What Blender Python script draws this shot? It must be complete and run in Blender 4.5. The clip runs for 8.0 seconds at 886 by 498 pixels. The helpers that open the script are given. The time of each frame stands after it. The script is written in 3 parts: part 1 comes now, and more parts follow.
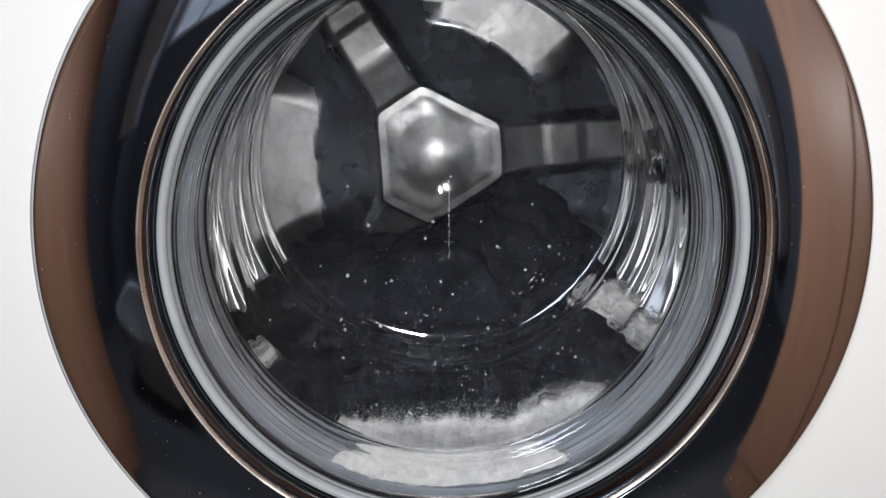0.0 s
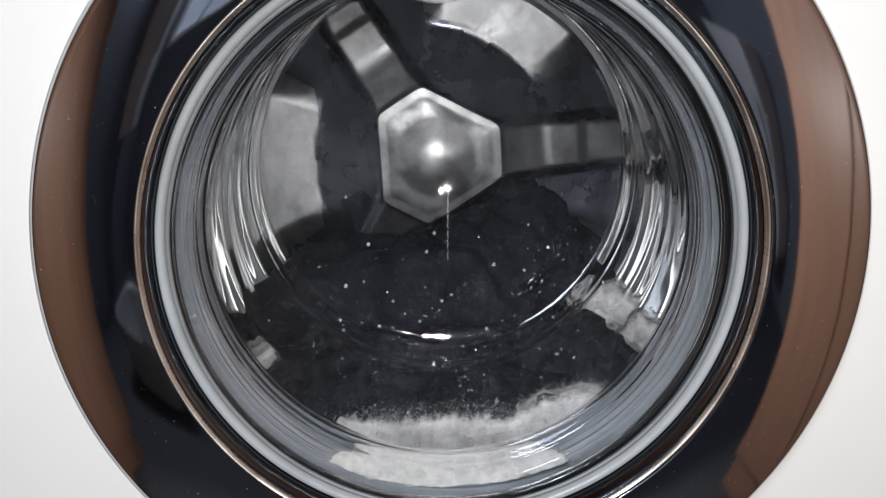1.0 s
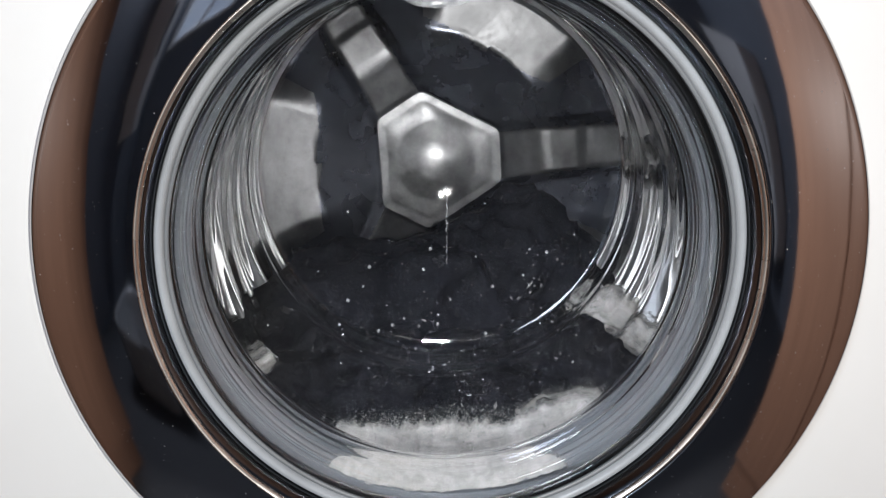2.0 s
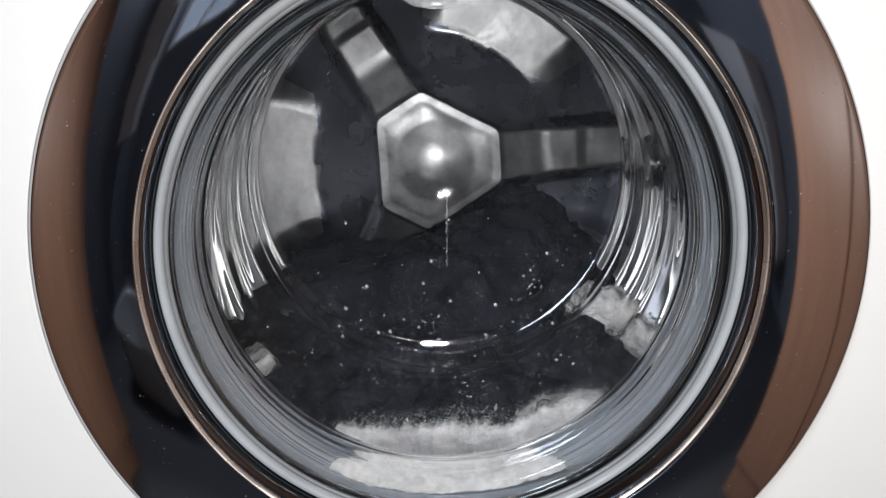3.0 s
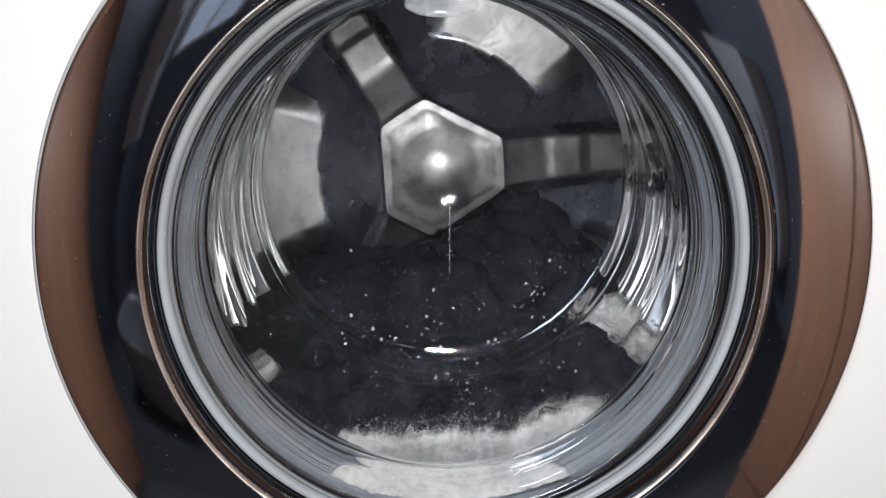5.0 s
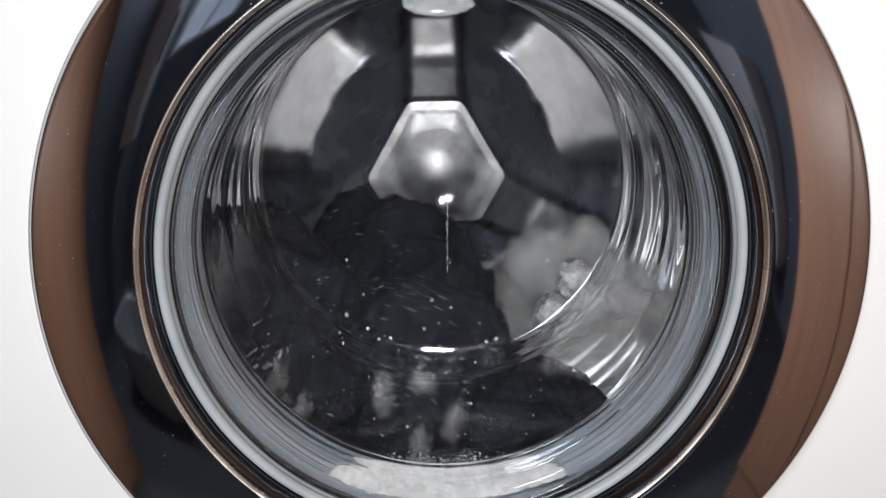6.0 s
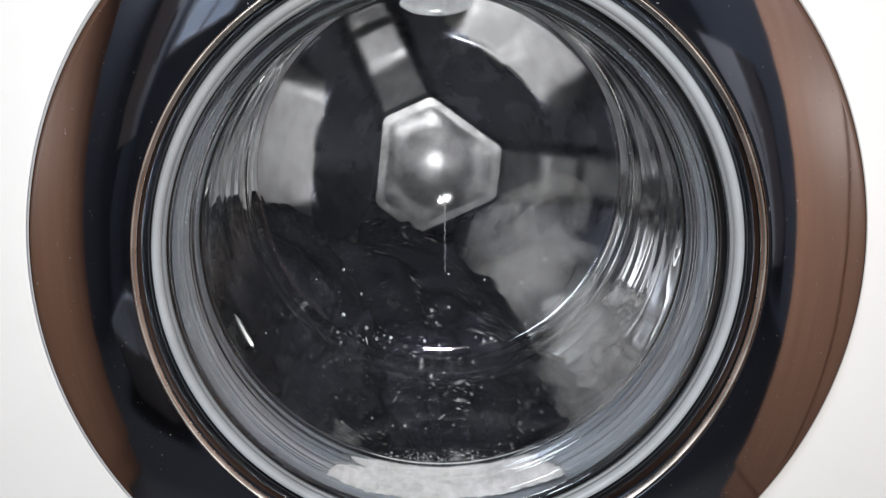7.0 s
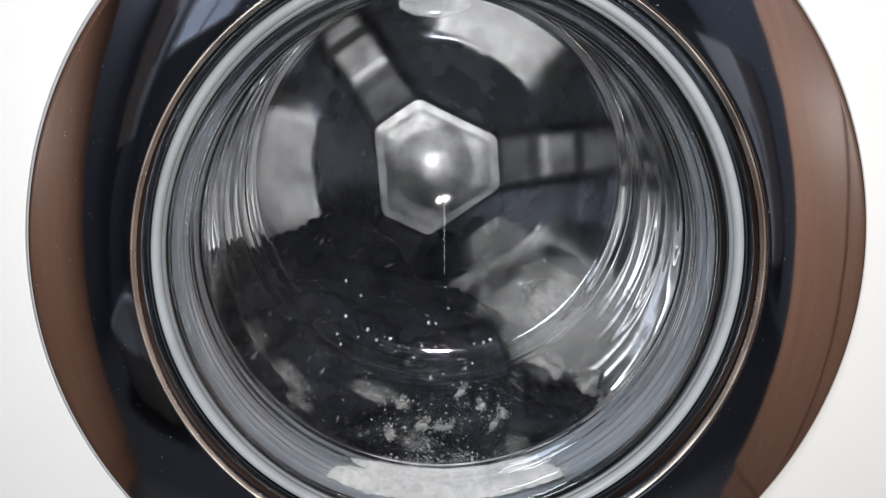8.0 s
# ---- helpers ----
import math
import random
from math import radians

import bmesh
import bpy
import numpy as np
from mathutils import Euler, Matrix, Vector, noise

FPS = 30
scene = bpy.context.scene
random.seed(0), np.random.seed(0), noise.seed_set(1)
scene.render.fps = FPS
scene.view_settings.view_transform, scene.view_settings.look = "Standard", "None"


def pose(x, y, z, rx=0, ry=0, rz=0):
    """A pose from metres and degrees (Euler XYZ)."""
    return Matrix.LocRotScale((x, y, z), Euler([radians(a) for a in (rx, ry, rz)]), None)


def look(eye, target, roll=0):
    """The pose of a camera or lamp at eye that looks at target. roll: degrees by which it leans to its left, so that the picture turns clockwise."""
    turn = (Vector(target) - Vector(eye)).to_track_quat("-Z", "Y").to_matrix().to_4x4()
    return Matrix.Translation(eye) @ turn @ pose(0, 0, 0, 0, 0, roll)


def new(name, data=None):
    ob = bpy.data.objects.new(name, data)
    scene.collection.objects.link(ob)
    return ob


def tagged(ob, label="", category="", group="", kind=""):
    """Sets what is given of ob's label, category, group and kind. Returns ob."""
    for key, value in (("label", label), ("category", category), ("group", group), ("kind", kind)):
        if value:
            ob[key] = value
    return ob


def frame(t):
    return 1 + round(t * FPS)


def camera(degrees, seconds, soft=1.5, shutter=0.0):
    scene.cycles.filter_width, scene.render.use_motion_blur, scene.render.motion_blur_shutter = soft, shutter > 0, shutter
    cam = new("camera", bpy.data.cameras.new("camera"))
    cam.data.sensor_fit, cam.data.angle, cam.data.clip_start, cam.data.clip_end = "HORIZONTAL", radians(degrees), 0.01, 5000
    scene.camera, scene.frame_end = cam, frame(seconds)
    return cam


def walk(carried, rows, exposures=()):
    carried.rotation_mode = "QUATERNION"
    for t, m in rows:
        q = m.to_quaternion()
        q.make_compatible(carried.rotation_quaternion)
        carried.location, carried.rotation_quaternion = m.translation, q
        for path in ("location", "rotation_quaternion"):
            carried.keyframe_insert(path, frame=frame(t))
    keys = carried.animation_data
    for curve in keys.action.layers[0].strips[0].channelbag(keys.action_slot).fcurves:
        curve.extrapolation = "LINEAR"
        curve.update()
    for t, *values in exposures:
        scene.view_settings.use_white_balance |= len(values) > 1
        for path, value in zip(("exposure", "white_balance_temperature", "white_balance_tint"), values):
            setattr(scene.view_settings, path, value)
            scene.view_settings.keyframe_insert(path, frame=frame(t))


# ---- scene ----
cam = camera(50, 8.0, soft=1.25, shutter=0.4)
PATH = [
    (0, look((-0.0279, -0.5548, 0.1279), (-0.0102, -0.0683, 0.0142), 0.07)),
    (0.5, look((-0.0255, -0.5553, 0.1273), (-0.0091, -0.0691, 0.0120), 0.05)),
    (1, look((-0.0250, -0.5556, 0.1275), (-0.0088, -0.0688, 0.0145), 0.04)),
    (1.5, look((-0.0234, -0.5568, 0.1285), (-0.0078, -0.0697, 0.0168), 0.04)),
    (3, look((-0.0248, -0.5545, 0.1294), (-0.0082, -0.0674, 0.0180), 0.01)),
    (3.5, look((-0.0241, -0.5550, 0.1307), (-0.0086, -0.0678, 0.0195), 0.00)),
    (4, look((-0.0231, -0.5557, 0.1307), (-0.0081, -0.0682, 0.0204), 0.00)),
    (4.5, look((-0.0231, -0.5561, 0.1312), (-0.0093, -0.0683, 0.0225), -0.01)),
    (6, look((-0.0231, -0.5547, 0.1314), (-0.0080, -0.0671, 0.0221), -0.03)),
    (6.5, look((-0.0230, -0.5556, 0.1317), (-0.0070, -0.0680, 0.0222), -0.03)),
    (7, look((-0.0217, -0.5555, 0.1312), (-0.0064, -0.0678, 0.0219), -0.04)),
    (7.5, look((-0.0236, -0.5547, 0.1324), (-0.0068, -0.0673, 0.0225), -0.06)),
    (8, look((-0.0228, -0.5552, 0.1330), (-0.0064, -0.0677, 0.0231), -0.06)),
]
walk(cam, PATH, [(0, 0.0), (1.5, 0.03), (3.5, 0.08), (8, 0.08)])

# ---- world and light ----
world = bpy.data.worlds.new("world")
scene.world = world
world.use_nodes = True
world.node_tree.nodes["Background"].inputs[0].default_value = (0.30, 0.38, 0.55, 1)
world.node_tree.nodes["Background"].inputs[1].default_value = 0.05


def lamp(name, kind, energy, m, colour=(1, 1, 1), **more):
    data = bpy.data.lights.new(name, kind)
    data.energy, data.color = energy, colour
    if kind == "SPOT":
        data.spot_size, data.spot_blend, data.shadow_soft_size = more["cone"], more["blend"], more["radius"]
    if kind == "AREA":
        data.shape, data.size, data.size_y = "RECTANGLE", more["size"][0], more["size"][1]
    ob = new(name, data)
    ob.matrix_basis = m
    return ob


# the torch beside the lens, and a pale blue fill lamp added above the window behind
lamp("torch", "SPOT", 14.8, look((0.017, -0.556, 0.128), (0.14, 0.4, 0.02)), (1, 0.985, 0.955), cone=radians(179), blend=0.32, radius=0.0025)
lamp("room_fill", "AREA", 27.0, look((-0.70, -1.90, 1.25), (0, 0, 0.1)), (0.78, 0.86, 1.0), size=(0.5, 0.7))


# ---- materials ----
class Nodes:
    def __init__(self, name):
        self.mat = bpy.data.materials.new(name)
        self.mat.use_nodes = True
        self.tree = self.mat.node_tree
        self.bsdf = self.tree.nodes["Principled BSDF"]

    def node(self, kind, links=(), **props):
        n = self.tree.nodes.new(kind)
        for k, v in props.items():
            if k in ("operation", "data_type", "blend_type", "feature", "noise_dimensions"):
                setattr(n, k, v)
            else:
                n.inputs[k].default_value = v
        for k, source in links:
            self.tree.links.new(source, n.inputs[k])
        return n

    def put(self, **values):
        for k, v in values.items():
            key = k.replace("_", " ")
            if isinstance(v, bpy.types.NodeSocket):
                self.tree.links.new(v, self.bsdf.inputs[key])
            else:
                self.bsdf.inputs[key].default_value = v
        return self

    def where(self):
        return self.node("ShaderNodeTexCoord").outputs["Object"]

    def noise(self, scale, detail=3.0, rough=0.55, vector=None):
        return self.node("ShaderNodeTexNoise", [("Vector", vector or self.where())], Scale=scale, Detail=detail, Roughness=rough).outputs["Fac"]

    def ramp(self, fac, stops):
        n = self.node("ShaderNodeValToRGB", [("Fac", fac)])
        els = n.color_ramp.elements
        while len(els) < len(stops):
            els.new(0.5)
        for el, (pos, col) in zip(els, stops):
            el.position = pos
            el.color = (*col, 1) if len(col) == 3 else (col[0], col[0], col[0], 1)
        return n.outputs["Color"]

    def bump(self, height, strength, distance, normal=None):
        links = [("Height", height)] + ([("Normal", normal)] if normal else [])
        return self.node("ShaderNodeBump", links, Strength=strength, Distance=distance).outputs["Normal"]

    def stretched(self, scale):
        return self.node("ShaderNodeMapping", [("Vector", self.where())], Scale=scale).outputs["Vector"]


def enamel():
    n = Nodes("white_enamel")
    n.put(Base_Color=n.ramp(n.noise(6), [(0.3, (0.74, 0.74, 0.722)), (0.7, (0.77, 0.77, 0.755))]), Roughness=n.ramp(n.noise(40), [(0.3, (0.38,)), (0.7, (0.5,))]),
          Normal=n.bump(n.noise(900, 1), 0.05, 0.0004))
    return n.mat


def smoked_chrome():
    n = Nodes("smoked_chrome")
    dust = n.ramp(n.noise(420, 2, 0.7), [(0.715, (0.0,)), (0.76, (1.0,))])
    smear = n.ramp(n.noise(5, 5, 0.6), [(0.35, (0.035,)), (0.7, (0.10,))])
    rough = n.node("ShaderNodeMath", [(0, smear), (1, n.node("ShaderNodeMath", [(0, dust)], operation="MULTIPLY").outputs[0])], operation="ADD").outputs[0]
    n.put(Base_Color=n.ramp(n.noise(3), [(0.3, (0.42, 0.41, 0.42)), (0.7, (0.46, 0.45, 0.46))]), Metallic=1.0, Roughness=rough,
          Normal=n.bump(n.noise(9, 2), 0.12, 0.004))
    return n.mat


def metal(name, colour, rough, grain=700, ripple=0.1, wear=0.86, spots=18):
    n = Nodes(name)
    streak = n.noise(grain, 3, 0.6)
    dark = tuple(wear * c for c in colour)
    n.put(Base_Color=n.ramp(n.noise(spots, 6, 0.7), [(0.3, dark), (0.7, colour)]), Metallic=1.0,
          Roughness=n.ramp(n.noise(30, 4), [(0.3, (rough * 0.8,)), (0.7, (rough * 1.25,))]),
          Normal=n.bump(streak, 0.06, 0.0004, n.bump(n.noise(45, 2), ripple, 0.003)))
    return n.mat


def glass():
    n = Nodes("clear_glass")
    smear = n.ramp(n.noise(14, 5, 0.65), [(0.45, (0.004,)), (0.8, (0.018,))])
    film = n.ramp(n.noise(26, 6, 0.7, n.stretched((1.0, 1.0, 0.35))), [(0.35, (0.9992,)), (0.7, (0.9962,))])
    n.put(Base_Color=(0.93, 0.95, 0.98, 1), Transmission_Weight=film, IOR=1.5, Roughness=smear, Normal=n.bump(n.noise(22, 2), 0.035, 0.003))
    return n.mat


def rubber(name, colour, rough=0.45):
    n = Nodes(name)
    n.put(Base_Color=n.ramp(n.noise(25, 4), [(0.3, tuple(0.8 * c for c in colour)), (0.7, colour)]), Roughness=rough, Normal=n.bump(n.noise(300), 0.15, 0.0006))
    return n.mat


def wood():
    n = Nodes("brown_wood")
    grain = n.noise(3.5, 6, 0.6, n.stretched((1, 14, 1.2)))
    fine = n.noise(30, 4, 0.6, n.stretched((1, 20, 1)))
    n.put(Base_Color=n.ramp(grain, [(0.25, (0.24, 0.128, 0.085)), (0.75, (0.33, 0.185, 0.125))]), Roughness=0.45, Normal=n.bump(fine, 0.1, 0.001))
    return n.mat


def wet_cloth():
    n = Nodes("wet_black_cloth")
    wet = n.ramp(n.noise(40, 4, 0.65), [(0.50, (0.85,)), (0.62, (0.22,))])
    weave = n.noise(420, 3, 0.7)
    folds = n.noise(28, 5, 0.6)
    n.put(Base_Color=n.ramp(n.noise(12, 3), [(0.3, (0.002, 0.002, 0.003)), (0.75, (0.006, 0.0063, 0.009))]), Roughness=wet, Specular_IOR_Level=0.06, Coat_Weight=n.ramp(n.noise(70, 4, 0.7), [(0.57, (0.0,)), (0.64, (0.8,))]), Coat_Roughness=0.16, Coat_Normal=n.bump(n.noise(230, 3, 0.6), 1.0, 0.005, n.bump(folds, 0.6, 0.012)),
          Normal=n.bump(weave, 0.7, 0.0015, n.bump(folds, 0.5, 0.012)))
    return n.mat


def suds(name, low, high):
    """Froth: the mesh's own "cover" says how thick it lies, so that it frays into bubbles at its edges."""
    n = Nodes(name)
    cells = n.node("ShaderNodeTexVoronoi", [("Vector", n.where())], Scale=700.0).outputs["Distance"]
    cover = n.node("ShaderNodeAttribute")
    cover.attribute_name = "cover"
    froth = n.node("ShaderNodeMath", [(0, n.noise(170, 6, 0.75))], operation="MULTIPLY_ADD")
    froth.inputs[1].default_value, froth.inputs[2].default_value = 1.5, -0.75
    thick = n.node("ShaderNodeMath", [(0, cover.outputs["Fac"]), (1, froth.outputs[0])], operation="ADD").outputs[0]
    n.put(Base_Color=n.ramp(n.noise(75, 8, 0.78), [(0.36, (low, 0.97 * low, 0.93 * low)), (0.62, (high, 0.97 * high, 0.93 * high))]), Roughness=0.55, Subsurface_Weight=0.7, Subsurface_Radius=(0.006, 0.0055, 0.005), Subsurface_Scale=1.0,
          Alpha=n.ramp(thick, [(0.08, (0.0,)), (0.75, (0.96,))]),
          Normal=n.bump(cells, 0.2, 0.0005, n.bump(n.noise(260, 5, 0.75), 0.35, 0.0010)))
    return n.mat


def thin_suds():
    n = Nodes("thin_grey_suds")
    cover = n.node("ShaderNodeAttribute")
    cover.attribute_name = "cover"
    streak = n.node("ShaderNodeMath", [(0, n.noise(34, 7, 0.72, n.stretched((1.0, 1.0, 2.8)))), (1, cover.outputs["Fac"])], operation="MULTIPLY").outputs[0]
    n.put(Base_Color=n.ramp(n.noise(30, 5, 0.65), [(0.3, (0.10, 0.097, 0.092)), (0.7, (0.22, 0.212, 0.20))]), Roughness=0.4,
          Alpha=n.ramp(streak, [(0.20, (0.0,)), (0.64, (0.47,))]), Normal=n.bump(n.noise(60, 4), 0.15, 0.002))
    return n.mat


def drop():
    n = Nodes("soapy_drop")
    n.put(Base_Color=n.ramp(n.noise(200), [(0.3, (0.28, 0.29, 0.30)), (0.7, (0.45, 0.46, 0.47))]), Roughness=0.12, Alpha=0.36)
    return n.mat


def sky_pane():
    n = Nodes("daylit_pane")
    n.put(Base_Color=(0.5, 0.6, 0.7, 1), Roughness=0.1, Emission_Color=n.ramp(n.noise(5, 4), [(0.35, (0.40, 0.55, 0.85)), (0.65, (0.75, 0.85, 1.0))]), Emission_Strength=0.45)
    return n.mat


def wall_paint(name, colour):
    n = Nodes(name)
    n.put(Base_Color=n.ramp(n.noise(4, 5), [(0.3, tuple(0.85 * c for c in colour)), (0.7, colour)]), Roughness=0.8, Normal=n.bump(n.noise(120), 0.2, 0.002))
    return n.mat


ENAMEL, SMOKED, GLASS, WOOD, CLOTH, SUDS, THIN, DROP = enamel(), smoked_chrome(), glass(), wood(), wet_cloth(), suds("white_suds", 0.12, 0.26), thin_suds(), drop()
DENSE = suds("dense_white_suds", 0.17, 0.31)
TRIM = metal("chrome_trim", (0.78, 0.71, 0.64), 0.27, 500, 0.04)
CHROME = metal("dark_chrome", (0.11, 0.115, 0.125), 0.14)
# Base darkened and blued to hold the dim room mirrored in the petals.
STEEL = metal("dimmed_plate_steel", (0.185, 0.195, 0.23), 0.26, 500, 0.06, 0.75, 25)
# Lighter copy of the plate steel: torch light put into its colour.
PAD_STEEL = metal("lit_pad_steel", (0.25, 0.25, 0.253), 0.38, 500, 0.22, 0.5, 30)
# The same drum steel, lightened where the wall catches the torch.
WALL_STEEL = metal("lit_wall_steel", (0.86, 0.86, 0.86), 0.39, 600, 0.15)
PADDLE = metal("paddle_steel", (0.80, 0.80, 0.80), 0.22, 600, 0.05)
HUB = metal("brushed_hub_steel", (0.46, 0.46, 0.465), 0.36, 900, 0.25, 0.5, 45)
hub_bsdf = HUB.node_tree.nodes["Principled BSDF"]
hub_bsdf.inputs["Coat Weight"].default_value, hub_bsdf.inputs["Coat Roughness"].default_value = 0.5, 0.2
GASKET = rubber("grey_rubber", (0.085, 0.092, 0.10))
PALE = rubber("pale_grey_plastic", (0.36, 0.38, 0.40), 0.20)
SEAL = rubber("mid_grey_seal", (0.17, 0.18, 0.19), 0.35)
SKY_PANE = sky_pane()
PALE_PAINT = wall_paint("pale_paint", (0.8, 0.8, 0.8))
DARK_WALL, FLOOR_TILE = wall_paint("dim_plaster", (0.19, 0.215, 0.26)), wall_paint("dark_floor", (0.05, 0.055, 0.065))


# ---- mesh helpers ----
def smooth(e0, e1, x):
    t = min(1.0, max(0.0, (x - e0) / (e1 - e0)))
    return t * t * (3 - 2 * t)


def finish(bm, name, material, parent=None, label="", soft=True):
    bmesh.ops.recalc_face_normals(bm, faces=bm.faces)
    me = bpy.data.meshes.new(name)
    bm.to_mesh(me)
    bm.free()
    me.materials.append(material)
    if soft:
        me.polygons.foreach_set("use_smooth", [True] * len(me.polygons))
    ob = new(name, me)
    if parent:
        ob.parent = parent
    return tagged(ob, label)


def part(name, bm, material, parent, label="", soft=True):
    return finish(bm, name, material, parent, label, soft)


def lathe(rings, n=160, closed=True, cx=0.0):
    """Rings (y, radius, centre z, tilt) joined into a turned skin; the last joins the first when closed. A ring of radius 0 is a pole."""
    bm = bmesh.new()
    loops = []
    for y, r, *more in rings:
        cz, tilt, wave = (list(more) + [0, 0, 0])[:3]
        if r == 0:
            loops.append([bm.verts.new((cx, y, cz))])
            continue
        loop = []
        for i in range(n):
            a = 2 * math.pi * i / n
            q = r + wave * max(0, math.cos(a) ** 2 * 1.2 - 0.2) * (1 + 0.6 * math.sin(5 * a + y * 160))
            loop.append(bm.verts.new((cx + q * math.cos(a), y + tilt * q * math.sin(a), cz + q * math.sin(a))))
        loops.append(loop)
    pairs = list(zip(loops, loops[1:])) + ([(loops[-1], loops[0])] if closed else [])
    for a, b in pairs:
        for i in range(n):
            j = (i + 1) % n
            if len(a) > 1 and len(b) > 1:
                bm.faces.new((a[i], a[j], b[j], b[i]))
            elif len(b) > 1:
                bm.faces.new((a[0], b[j], b[i]))
            elif len(a) > 1:
                bm.faces.new((a[i], a[j], b[0]))
    return bm


def box(size, at, bevel=0.0):
    bm = bmesh.new()
    bmesh.ops.create_cube(bm, size=1, matrix=Matrix.Translation(at) @ Matrix.Diagonal((*size, 1)))
    if bevel:
        bmesh.ops.bevel(bm, geom=bm.edges, offset=bevel, segments=2, affect="EDGES", profile=0.5)
    return bm


def dots(bm, spots, cover=0.55):
    """Small eight-sided beads (place, 3x3 or None, radius) joined into a mesh."""
    layer = bm.verts.layers.float.get("cover") or bm.verts.layers.float.new("cover")
    for at, turn, r in spots:
        v = []
        for axis in ((1, 0, 0), (0, 1, 0), (-1, 0, 0), (0, -1, 0), (0, 0, 1), (0, 0, -1)):
            d = Vector(axis) * r
            v.append(bm.verts.new(at + (turn @ d if turn else d)))
            v[-1][layer] = cover
        for i in range(4):
            j = (i + 1) % 4
            bm.faces.new((v[i], v[j], v[4]))
            bm.faces.new((v[j], v[i], v[5]))
    return bm


# ---- room ----
FLOOR_Z = -0.52
LEFT, RIGHT, BACK, FRONT, TOP = -0.95, 0.95, -2.0, 0.66, 1.98


def room():
    tagged(finish(box((2.1, 2.86, 0.1), (0, -0.67, FLOOR_Z - 0.05)), "floor", FLOOR_TILE, soft=False), "dark tiled utility room floor", "floor", kind="structure")
    tagged(finish(box((2.1, 2.86, 0.1), (0, -0.67, TOP + 0.05)), "ceiling", DARK_WALL, soft=False), "dim plastered ceiling above the machine", "ceiling", kind="structure")
    for name, size, at in (("wall_west", (0.1, 2.66, TOP - FLOOR_Z), (LEFT - 0.05, -0.67, (TOP + FLOOR_Z) / 2)),
                           ("wall_east", (0.1, 2.66, TOP - FLOOR_Z), (RIGHT + 0.05, -0.67, (TOP + FLOOR_Z) / 2)),
                           ("wall_south", (2.0, 0.1, TOP - FLOOR_Z), (0, BACK - 0.05, (TOP + FLOOR_Z) / 2)),
                           ("wall_north", (2.0, 0.1, TOP - FLOOR_Z), (0, FRONT + 0.05, (TOP + FLOOR_Z) / 2))):
        tagged(finish(box(size, at), name, DARK_WALL, soft=False), "dim grey plastered wall of the utility room", "wall", kind="structure")


def window():
    """The small daylit window behind the camera."""
    x0, x1, z0, z1, y = -0.93, -0.56, 0.28, 0.92, BACK
    root = tagged(finish(box((x1 - x0 - 0.06, 0.006, z1 - z0 - 0.06), ((x0 + x1) / 2, y + 0.004, (z0 + z1) / 2)), "window_1", SKY_PANE, soft=False), "small window pane with pale blue daylight", "window", kind="structure")
    for size, at in (((0.03, 0.03, z1 - z0), (x0 + 0.015, y + 0.016, (z0 + z1) / 2)), ((0.03, 0.03, z1 - z0), (x1 - 0.015, y + 0.016, (z0 + z1) / 2)),
                     ((x1 - x0 - 0.06, 0.03, 0.03), ((x0 + x1) / 2, y + 0.016, z0 + 0.015)), ((x1 - x0 - 0.06, 0.03, 0.03), ((x0 + x1) / 2, y + 0.016, z1 - 0.015)), ((0.02, 0.025, z1 - z0 - 0.06), ((x0 + x1) / 2, y + 0.020, (z0 + z1) / 2))):
        part("window_frame", box(size, at, 0.002), PALE_PAINT, root, soft=False)


def mirrored_box(x, y0, y1, z0, z1, label):
    """A shallow pale box on a side wall, its door facing the room, added for the bezel's reflections."""
    s = -1 if x > 0 else 1
    root = tagged(new("mirrored_box"), label, "cupboard")
    root.location = (x, (y0 + y1) / 2, z0)
    d, h = y1 - y0, z1 - z0
    part("body", box((0.10, d, h), (s * 0.05, 0, h / 2), 0.003), PALE_PAINT, root, soft=False)
    part("door", box((0.018, d - 0.006, h - 0.006), (s * 0.1095, 0, h / 2), 0.003), PALE_PAINT, root, soft=False)
    part("handle", box((0.012, 0.012, h * 0.3), (s * 0.125, d * 0.36, h / 2), 0.003), CHROME, root, "small metal bar handle", soft=False)


def mirrored_tub():
    # Unseen grey tub, added to give the bezel a grey mirrored shape.
    root = tagged(new("mirrored_tub"), "low grey tub on the floor, added for a bezel reflection", "basket")
    root.location = (-0.56, -1.06, FLOOR_Z)
    bm = bmesh.new()
    rings = []
    for z, k in ((0.0, 0.80), (0.02, 0.84), (0.135, 0.95), (0.15, 1.0), (0.165, 1.0), (0.15, 0.95), (0.03, 0.80)):
        rings.append([bm.verts.new((0.14 * k * math.copysign(abs(math.cos(a)) ** 0.5, math.cos(a)), 0.19 * k * math.copysign(abs(math.sin(a)) ** 0.5, math.sin(a)), z))
                      for a in (2 * math.pi * (q + 0.5) / 40 for q in range(40))])
    for a, b in zip(rings, rings[1:]):
        for q in range(40):
            bm.faces.new((a[q], a[(q + 1) % 40], b[(q + 1) % 40], b[q]))
    bm.faces.new(rings[0])
    bm.faces.new(rings[-1])
    part("tub", bm, PALE, root)
    for k in (-1, 1):
        part("handle", box((0.09, 0.02, 0.014), (0, k * 0.196, 0.152), 0.004), PALE, root)


